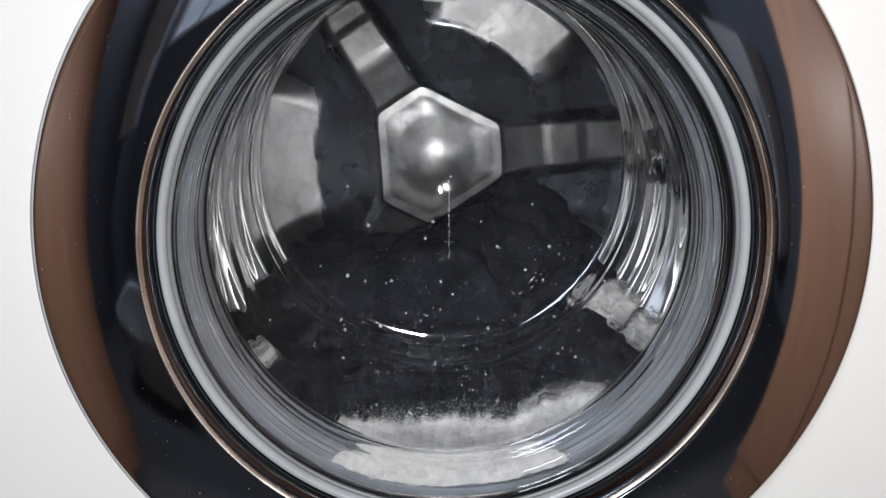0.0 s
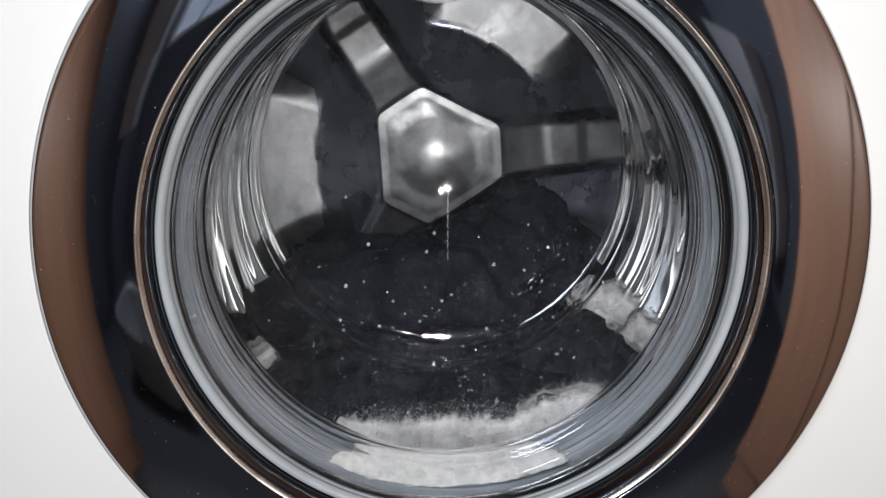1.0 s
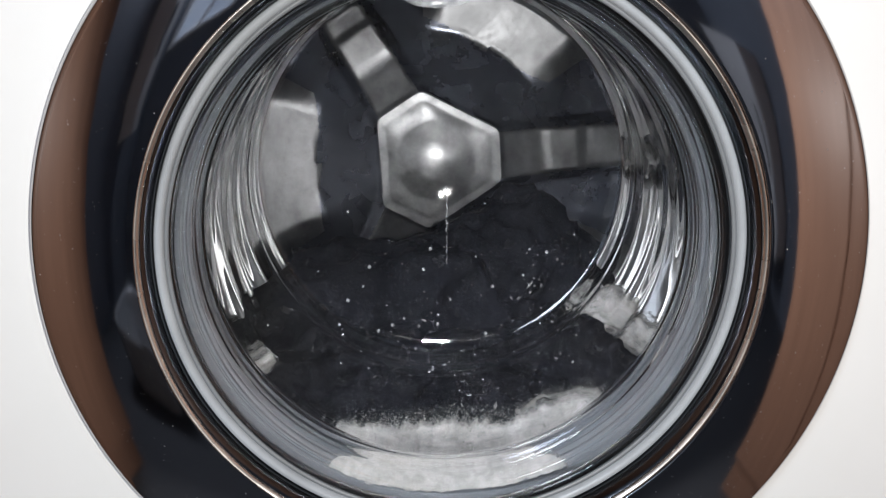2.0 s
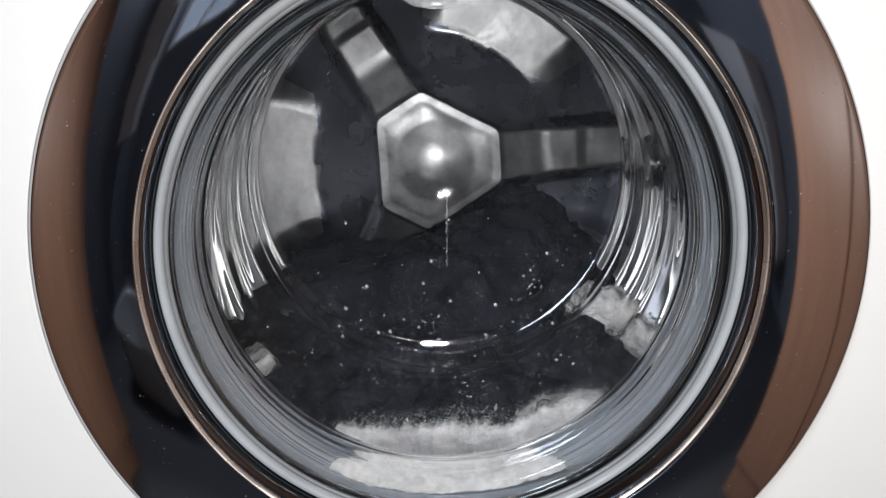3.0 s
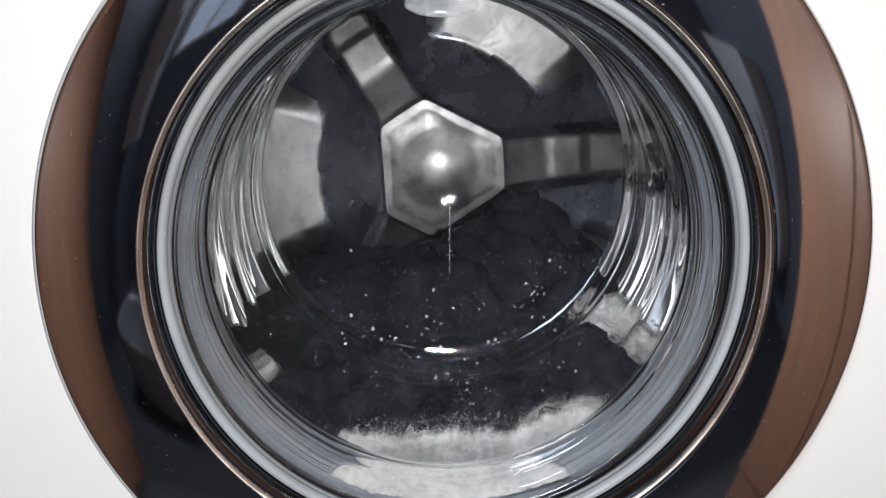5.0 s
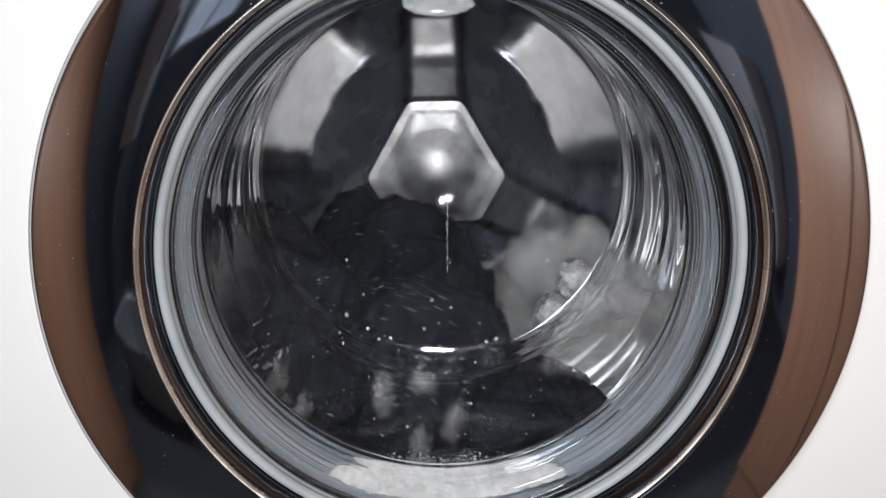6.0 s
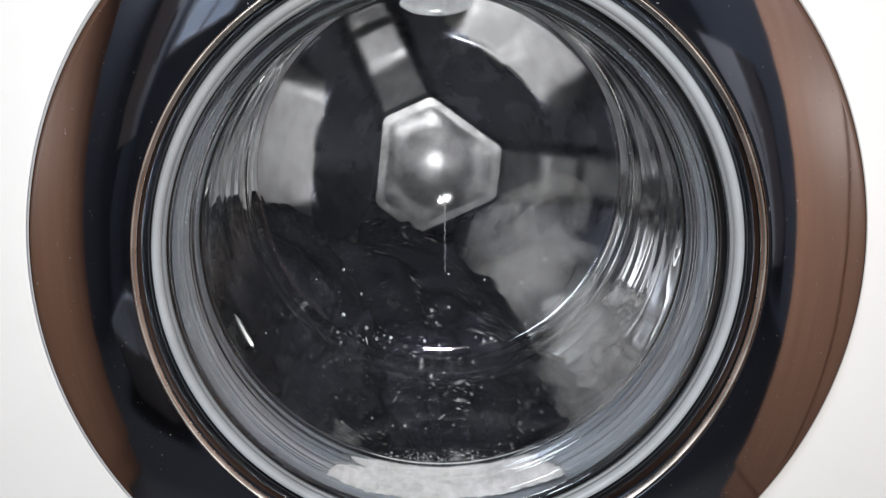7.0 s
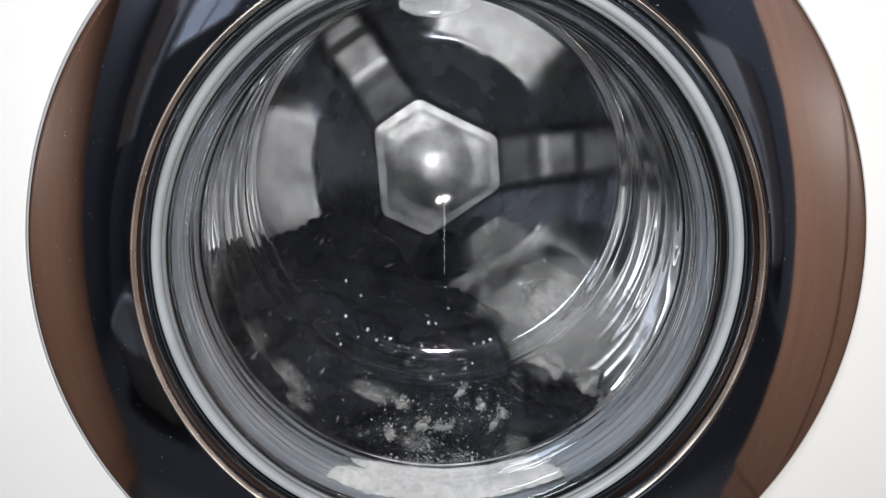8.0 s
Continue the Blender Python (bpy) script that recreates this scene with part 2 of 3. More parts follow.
def cabinet(x0, x1, y0, y1, label):
    """A tall brown cabinet beside the machine, with its doors towards the machine's front."""
    root = tagged(new("tall_cabinet"), label, "cabinet", "cabinets beside the machine")
    root.location = ((x0 + x1) / 2, (y0 + y1) / 2, FLOOR_Z)
    w, d, h = x1 - x0, y1 - y0, 2.2
    part("body", box((w, d, h), (0, 0, h / 2), 0.003), WOOD, root, soft=False)
    s = -1 if x0 > 0 else 1
    for k in (-1, 1):
        part("door", box((0.018, d / 2 - 0.003, h - 0.1), (s * (w / 2 + 0.0095), k * d / 4, h / 2 + 0.04), 0.003), WOOD, root, soft=False)
    return root


room()
window()
mirrored_box(RIGHT, -1.95, -1.42, -0.36, 0.26, "pale shallow wall box added for a bezel reflection")
mirrored_box(LEFT, -1.62, -1.50, -0.02, 0.75, "narrow pale wall box added for a bezel reflection")
mirrored_tub()
cabinet(0.47, 0.93, -0.41, 0.0, "tall brown wooden cabinet with flush doors")
cabinet(-0.93, -0.54, -0.47, 0.0, "tall brown wooden cabinet with flush doors")

# ---- washing machine ----
machine = tagged(new("washing_machine"), "white front-loading washing machine with smoked chrome round door", "washing machine")


def front_panel():
    bm = bmesh.new()
    n, r = 160, 0.215
    ring = [[], []]
    outer = [[], []]
    for k, y in enumerate((0.0, 0.02)):
        for i in range(n):
            a = 2 * math.pi * (i + 0.5) / n
            c, s = math.cos(a), math.sin(a)
            ring[k].append(bm.verts.new((r * c, y, r * s)))
            f = min(0.298 / max(abs(c), 1e-6), (0.33 if s > 0 else 0.50) / max(abs(s), 1e-6))
            outer[k].append(bm.verts.new((f * c, y, f * s)))
    for i in range(n):
        j = (i + 1) % n
        bm.faces.new((ring[0][i], ring[0][j], outer[0][j], outer[0][i]))
        bm.faces.new((ring[1][i], outer[1][i], outer[1][j], ring[1][j]))
        bm.faces.new((ring[0][i], ring[1][i], ring[1][j], ring[0][j]))
        bm.faces.new((outer[0][i], outer[0][j], outer[1][j], outer[1][i]))
    part("front_panel", bm, ENAMEL, machine, "white enamelled front panel", soft=False)


def casing():
    for name, size, at in (("side_panel", (0.012, 0.58, 0.84), (-0.294, 0.312, -0.085)), ("side_panel", (0.012, 0.58, 0.84), (0.294, 0.312, -0.085)),
                           ("top_panel", (0.60, 0.60, 0.02), (0, 0.30, 0.345)), ("back_panel", (0.57, 0.012, 0.82), (0, 0.60, -0.085)), ("plinth", (0.57, 0.56, 0.02), (0, 0.31, -0.51))):
        part(name, box(size, at, 0.002), ENAMEL, machine, soft=False)


def door():
    # gently crowned dark bezel with a rounded rim
    prof = []
    for i in range(29):
        u = i / 28
        prof.append((-0.0245 + 0.0085 * u ** 1.8, 0.1828 + 0.0600 * u))
    prof += [(-0.0148, 0.2446), (-0.0130, 0.2461), (-0.0108, 0.2470), (-0.008, 0.2473), (0.001, 0.2473), (0.001, 0.19), (-0.018, 0.1828)]
    bezel = part("door", lathe(prof, 240, cx=0.0014), SMOKED, machine, "round smoked chrome door bezel")
    part("trim_ring", lathe([(-0.0180, 0.1831), (-0.0246, 0.1831), (-0.0254, 0.1827), (-0.0256, 0.1822), (-0.0254, 0.1818), (-0.0244, 0.1801), (-0.0240, 0.1799), (-0.018, 0.1799)], 240), TRIM, bezel, "thin polished chrome trim ring")
    part("inner_ring", lathe([(-0.0225, 0.1804), (-0.0225, 0.1796), (-0.019, 0.1786), (-0.0185, 0.1776), (-0.013, 0.1770), (-0.0125, 0.1764), (-0.009, 0.1760), (0.004, 0.1760), (0.004, 0.1804)], 200), CHROME, bezel, "dark chrome inner step")
    part("retaining_ring", lathe([(-0.0085, 0.1758), (-0.0105, 0.1745), (-0.0105, 0.1722), (-0.0085, 0.1704), (-0.002, 0.1698), (0.003, 0.1758)], 200), PALE, bezel, "pale grey ring round the glass")
    part("seal", lathe([(-0.0048, 0.1708), (-0.0064, 0.1702), (-0.0066, 0.1690), (-0.0060, 0.1678), (-0.0048, 0.1674)], 200), SEAL, bezel, "grey seal lip on the glass edge")
    specks = bmesh.new()
    rnd = random.Random(3)
    spots = []
    for _ in range(150):
        u, a = rnd.random(), rnd.uniform(0, 2 * math.pi)
        r = 0.1835 + 0.0585 * u
        spots.append((Vector((0.0014 + r * math.cos(a), -0.0246 + 0.0085 * u ** 1.8, r * math.sin(a))), None, 0.00012 + 0.00030 * rnd.random() ** 3))
    tagged(part("dust", dots(specks, spots), PALE_PAINT, bezel, "fine pale dust specks"), kind="stuff")
    # glass bowl: grooved flange, rippled walls, and a tilted end that stands higher than the flange
    front = [(-0.003, 0.1696, 0.0, 0)]
    for k in range(6):
        r, y = 0.1690 - 0.0025 * k, -0.004 + 0.0033 * k
        front += [(y, r, 0.0007 * k, 0)] + ([(y + 0.0013, r - 0.0010, 0.0007 * k, 0), (y + 0.0014, r - 0.0013, 0.0007 * k, 0), (y + 0.0017, r - 0.0015, 0.0007 * k, 0)] if k % 2 else [])
    front += [(0.0150, 0.1546, 0.004, 0), (0.0153, 0.1538, 0.004, 0), (0.0162, 0.1530, 0.0043, 0), (0.0185, 0.1525, 0.0047, 0)]
    back = []
    stations = ((0.022, 0.1522, 0.005, 0.0), (0.035, 0.1490, 0.009, 0.01), (0.055, 0.1445, 0.016, 0.04), (0.080, 0.1390, 0.025, 0.08), (0.104, 0.1335, 0.033, 0.13))
    for p, q in zip(stations, stations[1:]):
        for m in range(9):
            y, r, cz, tilt = (a + (b - a) * m / 9 for a, b in zip(p, q))
            ridge = 0.0006 if (p[0], m) in ((0.080, 7), (0.022, 3)) else 0.0
            if ridge:
                front += [(y - 0.0012, r + 0.0001, cz, tilt), (y - 0.0006, r - ridge * 0.8, cz, tilt), (y + 0.0006, r - ridge * 0.9, cz, tilt), (y + 0.0010, r - 0.0001, cz, tilt)]
            else:
                front.append((y, r, cz, tilt, 0.00016 * math.sin(2 * math.pi * y / 0.021)))
            back.append((y + 0.003, r + 0.0055, cz, tilt, 0.00022 * math.sin(2 * math.pi * y / 0.031)))
    front += [(0.1085, 0.1325, 0.034, 0.150), (0.1130, 0.1312, 0.035, 0.160), (0.1158, 0.1290, 0.035, 0.165), (0.1170, 0.1255, 0.035, 0.165), (0.1176, 0.110, 0.035, 0.165), (0.1182, 0.06, 0.035, 0.165), (0.1184, 0.02, 0.035, 0.165), (0.1184, 0, 0.035, 0.165)]
    back += [(0.1120, 0.1382, 0.034, 0.150), (0.1185, 0.1360, 0.035, 0.160), (0.1225, 0.1320, 0.035, 0.165), (0.1240, 0.1265, 0.035, 0.165), (0.1243, 0.110, 0.035, 0.165), (0.1245, 0.06, 0.035, 0.165), (0.1245, 0.02, 0.035, 0.165), (0.1245, 0, 0.035, 0.165)]
    back = back[::-1] + [(0.020, 0.1625, 0.003, 0), (0.013, 0.1675, 0.001, 0), (0.006, 0.1696, 0.0, 0)]
    bowl = part("glass_bowl", lathe(front + back, 200, cx=-0.0025), GLASS, bezel, "clear moulded glass door bowl")
    bowl.visible_shadow = False
    return bezel


def gasket():
    prof = [(0.006 + 0.026 * k / 24, 0.1765 - 0.0135 * k / 24 + 0.0007 * math.sin(k * 1.9)) for k in range(25)] + [(0.038, 0.175), (0.044, 0.184), (0.050, 0.183), (0.056, 0.180), (0.062, 0.180), (0.066, 0.184), (0.067, 0.198), (0.044, 0.176), (0.050, 0.172), (0.056, 0.166), (0.062, 0.165), (0.068, 0.170), (0.070, 0.196), (0.02, 0.212), (0.004, 0.200)]
    part("gasket", lathe(prof), GASKET, machine, "grey rubber door gasket")


HUB_SHORT, HUB_LONG, RELIEF = 0.083, 0.070, 0.82


def plate_height(r, a):
    """Relief of the drum's back towards the opening: a truncated triangular hub, three arms, dished petals and flat outer pads."""
    third = 2 * math.pi / 3
    r = r / RELIEF
    f = (a + third / 2) % third - third / 2
    u, w = r * math.cos(f), r * math.sin(f)
    g = math.pi / 3 - abs(f)
    d = max(u - HUB_SHORT, r * math.cos(g) - HUB_LONG)
    cone = 0.034 - 0.42 * (min(r, 0.25) - 0.068)
    wob = 0.004 * math.sin(7 * f)
    pad = smooth(-0.004, 0.012, r * math.cos(g) - 0.150 - wob + 0.05 * max(0, abs(g) - 0.2)) * smooth(radians(37), radians(22), abs(g))
    h = cone * (1 - pad) + (-0.004 + 0.045 * (min(r, 0.26) - 0.15)) * pad
    # arm: sloping neck, flat block, low outer step
    neck = 0.036 - 0.32 * max(0, u - HUB_SHORT)
    block = 0.017 - 0.13 * max(0.0, u - 0.15) - 0.006 * smooth(0.184, 0.200, u)
    arm = neck + (block - neck) * smooth(0.122, 0.150, u)
    wide = 0.0265 + 0.10 * max(0, 0.105 - u)
    on = smooth(wide + 0.018, wide - 0.002, abs(w)) * (1 if u > 0 else 0)
    h = h * (1 - on) + max(arm, h) * on
    # flat seat under the hub cap
    hub = 0.0385
    inside = smooth(0.005, -0.002, d)
    h = h * (1 - inside) + hub * inside
    return h * RELIEF


BACK_Y = 0.45
DRUM_R = 0.240


def hub_edge(a):
    """Radius of the hub's outline: a triangle with its three corners cut off, softly rounded."""
    total = 0.0
    for k in range(6):
        c = math.cos(a - k * math.pi / 3)
        if c > 0:
            total += (c / ((HUB_SHORT if k % 2 == 0 else HUB_LONG) * RELIEF)) ** 30
    return total ** (-1 / 30)


def hub_cap():
    """Bevelled rim, gently crowned face and a broad dome at the centre."""
    bm = bmesh.new()
    n, levels = 240, []
    for s in [1.02, 1.0, 0.99, 0.975, 0.95, 0.92, 0.89, 0.86, 0.835, 0.815, 0.80, 0.78] + [0.75 - 0.015 * k for k in range(50)]:
        loop = []
        for i in range(n):
            a = 2 * math.pi * i / n
            edge = hub_edge(a)
            round_off = smooth(0.85, 0.66, s)
            r = s * (edge * (1 - round_off) + 0.0600 * round_off)
            rise = 0.0330 + 0.0014 * min(1.0, (1.0 - min(s, 1.0)) / 0.14)
            q = 0.0593 * s
            if q < 0.0220:
                rise += 0.34 * 0.0290 + math.sqrt(0.068 ** 2 - q * q) - math.sqrt(0.068 ** 2 - 0.0220 ** 2)
            elif s < 0.86:
                rise += 0.34 * (0.0510 - q)
            if s > 1.0:
                rise -= 0.006
            loop.append(bm.verts.new((r * math.cos(a), BACK_Y - rise, r * math.sin(a))))
        levels.append(loop)
    tip = bm.verts.new((0, BACK_Y - 0.0344 - 0.01352, 0))
    for p, q in zip(levels, levels[1:]):
        for i in range(n):
            j = (i + 1) % n
            bm.faces.new((p[i], p[j], q[j], q[i]))
    for i in range(n):
        bm.faces.new((levels[-1][i], levels[-1][(i + 1) % n], tip))
    return bm


def drum():
    rings = [(0.0715, 0.184), (0.070, 0.187), (0.075, 0.196), (0.082, 0.225), (0.088, 0.236)]
    for i in range(480):
        y = 0.094 + (BACK_Y - 0.10) * i / 479
        p = abs((y / 0.042) % 1 - 0.5) * 0.042
        rings.append((y, DRUM_R - math.sqrt(max(0.0, 0.0115 ** 2 - p * p))))
    rings += [(BACK_Y + 0.030, DRUM_R), (BACK_Y + 0.032, 0.245), (0.09, 0.245), (0.068, 0.200)]
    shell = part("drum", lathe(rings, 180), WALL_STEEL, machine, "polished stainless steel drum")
    bm = bmesh.new()
    nr, na = 110, 360
    centre = bm.verts.new((0, BACK_Y - plate_height(0.0001, 0), 0))
    loops = []
    for i in range(1, nr + 1):
        r = (DRUM_R - 0.0005) * i / nr
        loops.append([bm.verts.new((r * math.cos(2 * math.pi * k / na), BACK_Y - plate_height(r, 2 * math.pi * k / na), r * math.sin(2 * math.pi * k / na))) for k in range(na)])
    for k in range(na):
        bm.faces.new((centre, loops[0][k], loops[0][(k + 1) % na]))
    for a, b in zip(loops, loops[1:]):
        for k in range(na):
            j = (k + 1) % na
            bm.faces.new((a[k], a[j], b[j], b[k]))
    # Pads and arm faces take the lighter copy, as though lit.
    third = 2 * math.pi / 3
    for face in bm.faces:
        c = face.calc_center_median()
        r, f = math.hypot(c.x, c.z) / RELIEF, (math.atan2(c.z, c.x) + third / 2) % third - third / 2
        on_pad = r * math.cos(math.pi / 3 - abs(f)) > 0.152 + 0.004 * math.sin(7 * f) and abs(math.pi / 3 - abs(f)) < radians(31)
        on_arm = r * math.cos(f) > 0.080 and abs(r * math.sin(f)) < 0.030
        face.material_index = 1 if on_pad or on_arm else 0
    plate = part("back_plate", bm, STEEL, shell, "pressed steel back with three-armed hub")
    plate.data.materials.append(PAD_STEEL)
    part("hub_cap", hub_cap(), HUB, shell, "domed steel hub cap with bevelled edge")
    for k in range(3):
        a = 2 * math.pi * k / 3
        bm = bmesh.new()
        sections = []
        ends = ((0.12, 0.25), (0.135, 0.8), (0.16, 1.0), (0.25, 0.92), (0.34, 1.0), (0.385, 0.8), (0.405, 0.25))
        for step in range(96):
            y = 0.12 + 0.285 * step / 95
            s = next(s0 + (s1 - s0) * smooth(y0, y1, y) for (y0, s0), (y1, s1) in zip(ends, ends[1:]) if y <= y1 + 1e-9)
            sway = 0.0070 * math.sin(2 * math.pi * y / 0.052)
            prof = [(-0.036, 0.002), (-0.026, -0.010), (-0.015 + sway, -0.034), (-0.006 + sway, -0.041), (-0.002 + sway, -0.0435), (0.002 + sway, -0.0435), (0.006 + sway, -0.041), (0.015 + sway, -0.034), (0.026, -0.010), (0.036, 0.002)]
            loop = []
            for w, h in prof:
                r, t = DRUM_R + h * s, w * (0.7 + 0.3 * s)
                loop.append(bm.verts.new((r * math.cos(a) - t * math.sin(a), y, r * math.sin(a) + t * math.cos(a))))
            sections.append(loop)
        for p, q in zip(sections, sections[1:]):
            for i in range(9):
                bm.faces.new((p[i], p[i + 1], q[i + 1], q[i]))
            bm.faces.new((p[9], p[0], q[0], q[9]))
        bm.faces.new(sections[0])
        bm.faces.new(sections[-1])
        bmesh.ops.recalc_face_normals(bm, faces=bm.faces)
        part("paddle", bm, PADDLE, shell, "steel lifting paddle")
    return shell


front_panel()
casing()
door()
gasket()
drum_shell = drum()


# ---- laundry and suds ----
def lump(name, size, seed, material, label, category, group, folds=1.0, detail=4, kind=""):
    """A crumpled bundle: a sphere creased by ridged noise, then stretched."""
    bm = bmesh.new()
    bmesh.ops.create_icosphere(bm, subdivisions=detail + 1, radius=1)
    off = Vector((seed * 3.7, seed * 1.9, seed * 5.3))
    for v in bm.verts:
        p = v.co.normalized()
        k = 1.0 + 0.30 * folds * noise.noise(p * 1.3 + off)
        for s, amp in ((2.2, 0.16), (4.6, 0.09), (9.0, 0.04)):
            k -= amp * folds * abs(noise.noise(p * s + off * s)) * 2 - amp * folds * 0.5
        v.co = Vector((p.x * size[0], p.y * size[1], p.z * size[2])) * k
    ob = finish(bm, name, material)
    return tagged(ob, label, category, group, kind)


# size and rest place (x, y, z) of each bundle
GARMENTS = [
    ((0.125, 0.09, 0.085), (-0.03, 0.24, -0.128)),
    ((0.080, 0.07, 0.078), (0.062, 0.26, -0.094)),
    ((0.085, 0.08, 0.070), (-0.070, 0.27, -0.128)),
    ((0.085, 0.055, 0.065), (-0.080, 0.155, -0.160)),
    ((0.095, 0.055, 0.065), (0.025, 0.150, -0.170)),
    ((0.075, 0.055, 0.060), (0.105, 0.165, -0.145)),
    ((0.065, 0.055, 0.052), (-0.125, 0.18, -0.165)),
    ((0.085, 0.07, 0.055), (-0.010, 0.33, -0.125)),
    ((0.070, 0.06, 0.055), (0.125, 0.28, -0.140)),
    ((0.110, 0.07, 0.070), (0.00, 0.36, -0.150)),
]
SUDS_LUMPS = [
    ((0.034, 0.020, 0.024), (0.126, 0.150, -0.082)),
    ((0.024, 0.018, 0.022), (0.152, 0.140, -0.100)),
    ((0.022, 0.014, 0.018), (-0.148, 0.128, -0.118)),
    ((0.090, 0.014, 0.066), (0.045, 0.250, -0.165)),
    ((0.080, 0.012, 0.070), (0.020, 0.270, -0.165)),
    ((0.090, 0.012, 0.070), (-0.020, 0.270, -0.170)),
    ((0.105, 0.012, 0.072), (0.010, 0.300, -0.170)),
]


def bubble_heap(size, seed, count, thick=1.0):
    """A heap of bubbles: a lumpy core with small bubbles crowding its edge."""
    rnd = random.Random(seed)
    bm = bmesh.new()
    bmesh.ops.create_icosphere(bm, subdivisions=6 if size[0] > 0.03 else 5, radius=1)
    off = Vector((seed * 2.3, seed * 4.1, seed * 1.7))
    layer = bm.verts.layers.float.new("cover")
    for v in bm.verts:
        p = v.co.normalized()
        k = 0.86 + 0.26 * noise.noise(p * 1.4 + off) + 0.05 * noise.noise(p * 4.5 + off) + 0.012 * noise.noise(p * 11 + off) + 0.008 * noise.noise(p * 27 + off)
        v.co = Vector((p.x * size[0], p.y * size[1], p.z * size[2])) * k
        v.co += p * (0.0003 * noise.noise(v.co * 260 + off) + 0.0002 * noise.noise(v.co * 520 + off))
        v[layer] = thick * smooth(0.15, 0.95, abs(p.y) + 0.55 * noise.noise(p * 2.4 + off))
    spots = []
    for _ in range(count):
        p = Vector((rnd.gauss(0, 1), rnd.gauss(0, 0.6) - 0.3, rnd.gauss(0, 1))).normalized()
        k = (0.86 + 0.26 * noise.noise(p * 1.4 + off) + 0.05 * noise.noise(p * 4.5 + off)) * rnd.uniform(0.90, 1.10)
        spots.append((Vector((p.x * size[0], p.y * size[1], p.z * size[2])) * k, None, 0.0002 + 0.0006 * rnd.random() ** 3))
    return dots(bm, spots)


def speckle(ob, seed):
    """Tiny suds bubbles, and stretched white beads standing in for wet glints, clinging to a garment, thicker on its
    underside.
    """
    rnd = random.Random(seed + 70)
    bm = bmesh.new()
    verts = ob.data.vertices
    off = Vector((seed, 0, 0))
    picks = [v for v in verts if noise.noise(v.co * 34 + off) > 0.18 and v.normal.z < 0.1 and v.normal.y < 0.4]
    spots = []
    for k in range(900):
        v = rnd.choice(picks) if picks and k % 3 else verts[rnd.randrange(len(verts))]
        turn = v.normal.to_track_quat("Z", "Y").to_matrix() @ Matrix.Rotation(rnd.uniform(0, 6.3), 3, "Z")
        long = rnd.uniform(1, 4) if k % 3 == 1 else 1
        spots.append((v.co.copy(), turn @ Matrix.Diagonal((long, 1, 0.6)), 0.00022 + 0.00130 * rnd.random() ** 4))
    dots(bm, spots, 1.2)
    tagged(part("bubbles", bm, SUDS, ob, "tiny white suds bubbles and beads for wet glints"), kind="stuff")


LOW = [((0.120, 0.080, 0.050), (0.045, 0.215, -0.185)), ((0.105, 0.075, 0.050), (-0.070, 0.215, -0.185))]
RIDERS = [((0.026, 0.004, 0.011), (-0.090, 0.25, -0.165)), ((0.018, 0.004, 0.009), (0.030, 0.25, -0.160)), ((0.024, 0.004, 0.012), (-0.120, 0.22, -0.150)), ((0.014, 0.004, 0.008), (0.060, 0.22, -0.150)),
          ((0.020, 0.004, 0.012), (-0.050, 0.24, -0.120)), ((0.030, 0.004, 0.010), (0.010, 0.24, -0.190)), ((0.016, 0.004, 0.014), (-0.140, 0.24, -0.190)), ((0.022, 0.004, 0.010), (0.090, 0.24, -0.180))]

laundry = []
for i, (size, at) in enumerate(GARMENTS):
    ob = lump("garment", size, i + 1, CLOTH, "soaked black crumpled garment in the drum", "laundry", "laundry in the drum")
    laundry.append((ob, at, i))
    speckle(ob, i)
for i, (size, at) in enumerate(SUDS_LUMPS):
    ob = tagged(finish(bubble_heap(size, i + 31, 700 if i < 3 else 0, 0.75 if i < 3 else 1.0), "foam_clump", SUDS if i < 3 else THIN), "clump of white soap suds on the laundry" if i < 3 else "thin grey film of suds among the laundry", "soap suds", "suds in the drum")
    laundry.append((ob, at, i + 20 if i < 3 else i + 23))
for i, (size, at) in enumerate(LOW):
    ob = lump("garment", size, i + 15, CLOTH, "soaked black heavy garment at the drum's bottom", "laundry", "laundry in the drum")
    laundry.append((ob, at, i + 60))
    speckle(ob, i + 15)
for i, (size, at) in enumerate(RIDERS):
    ob = tagged(finish(bubble_heap(size, i + 61, 70, 0.80), "foam_clump", THIN), "small smear of suds on a tumbling garment", "soap suds", "suds in the drum")
    laundry.append((ob, at, i + 40))


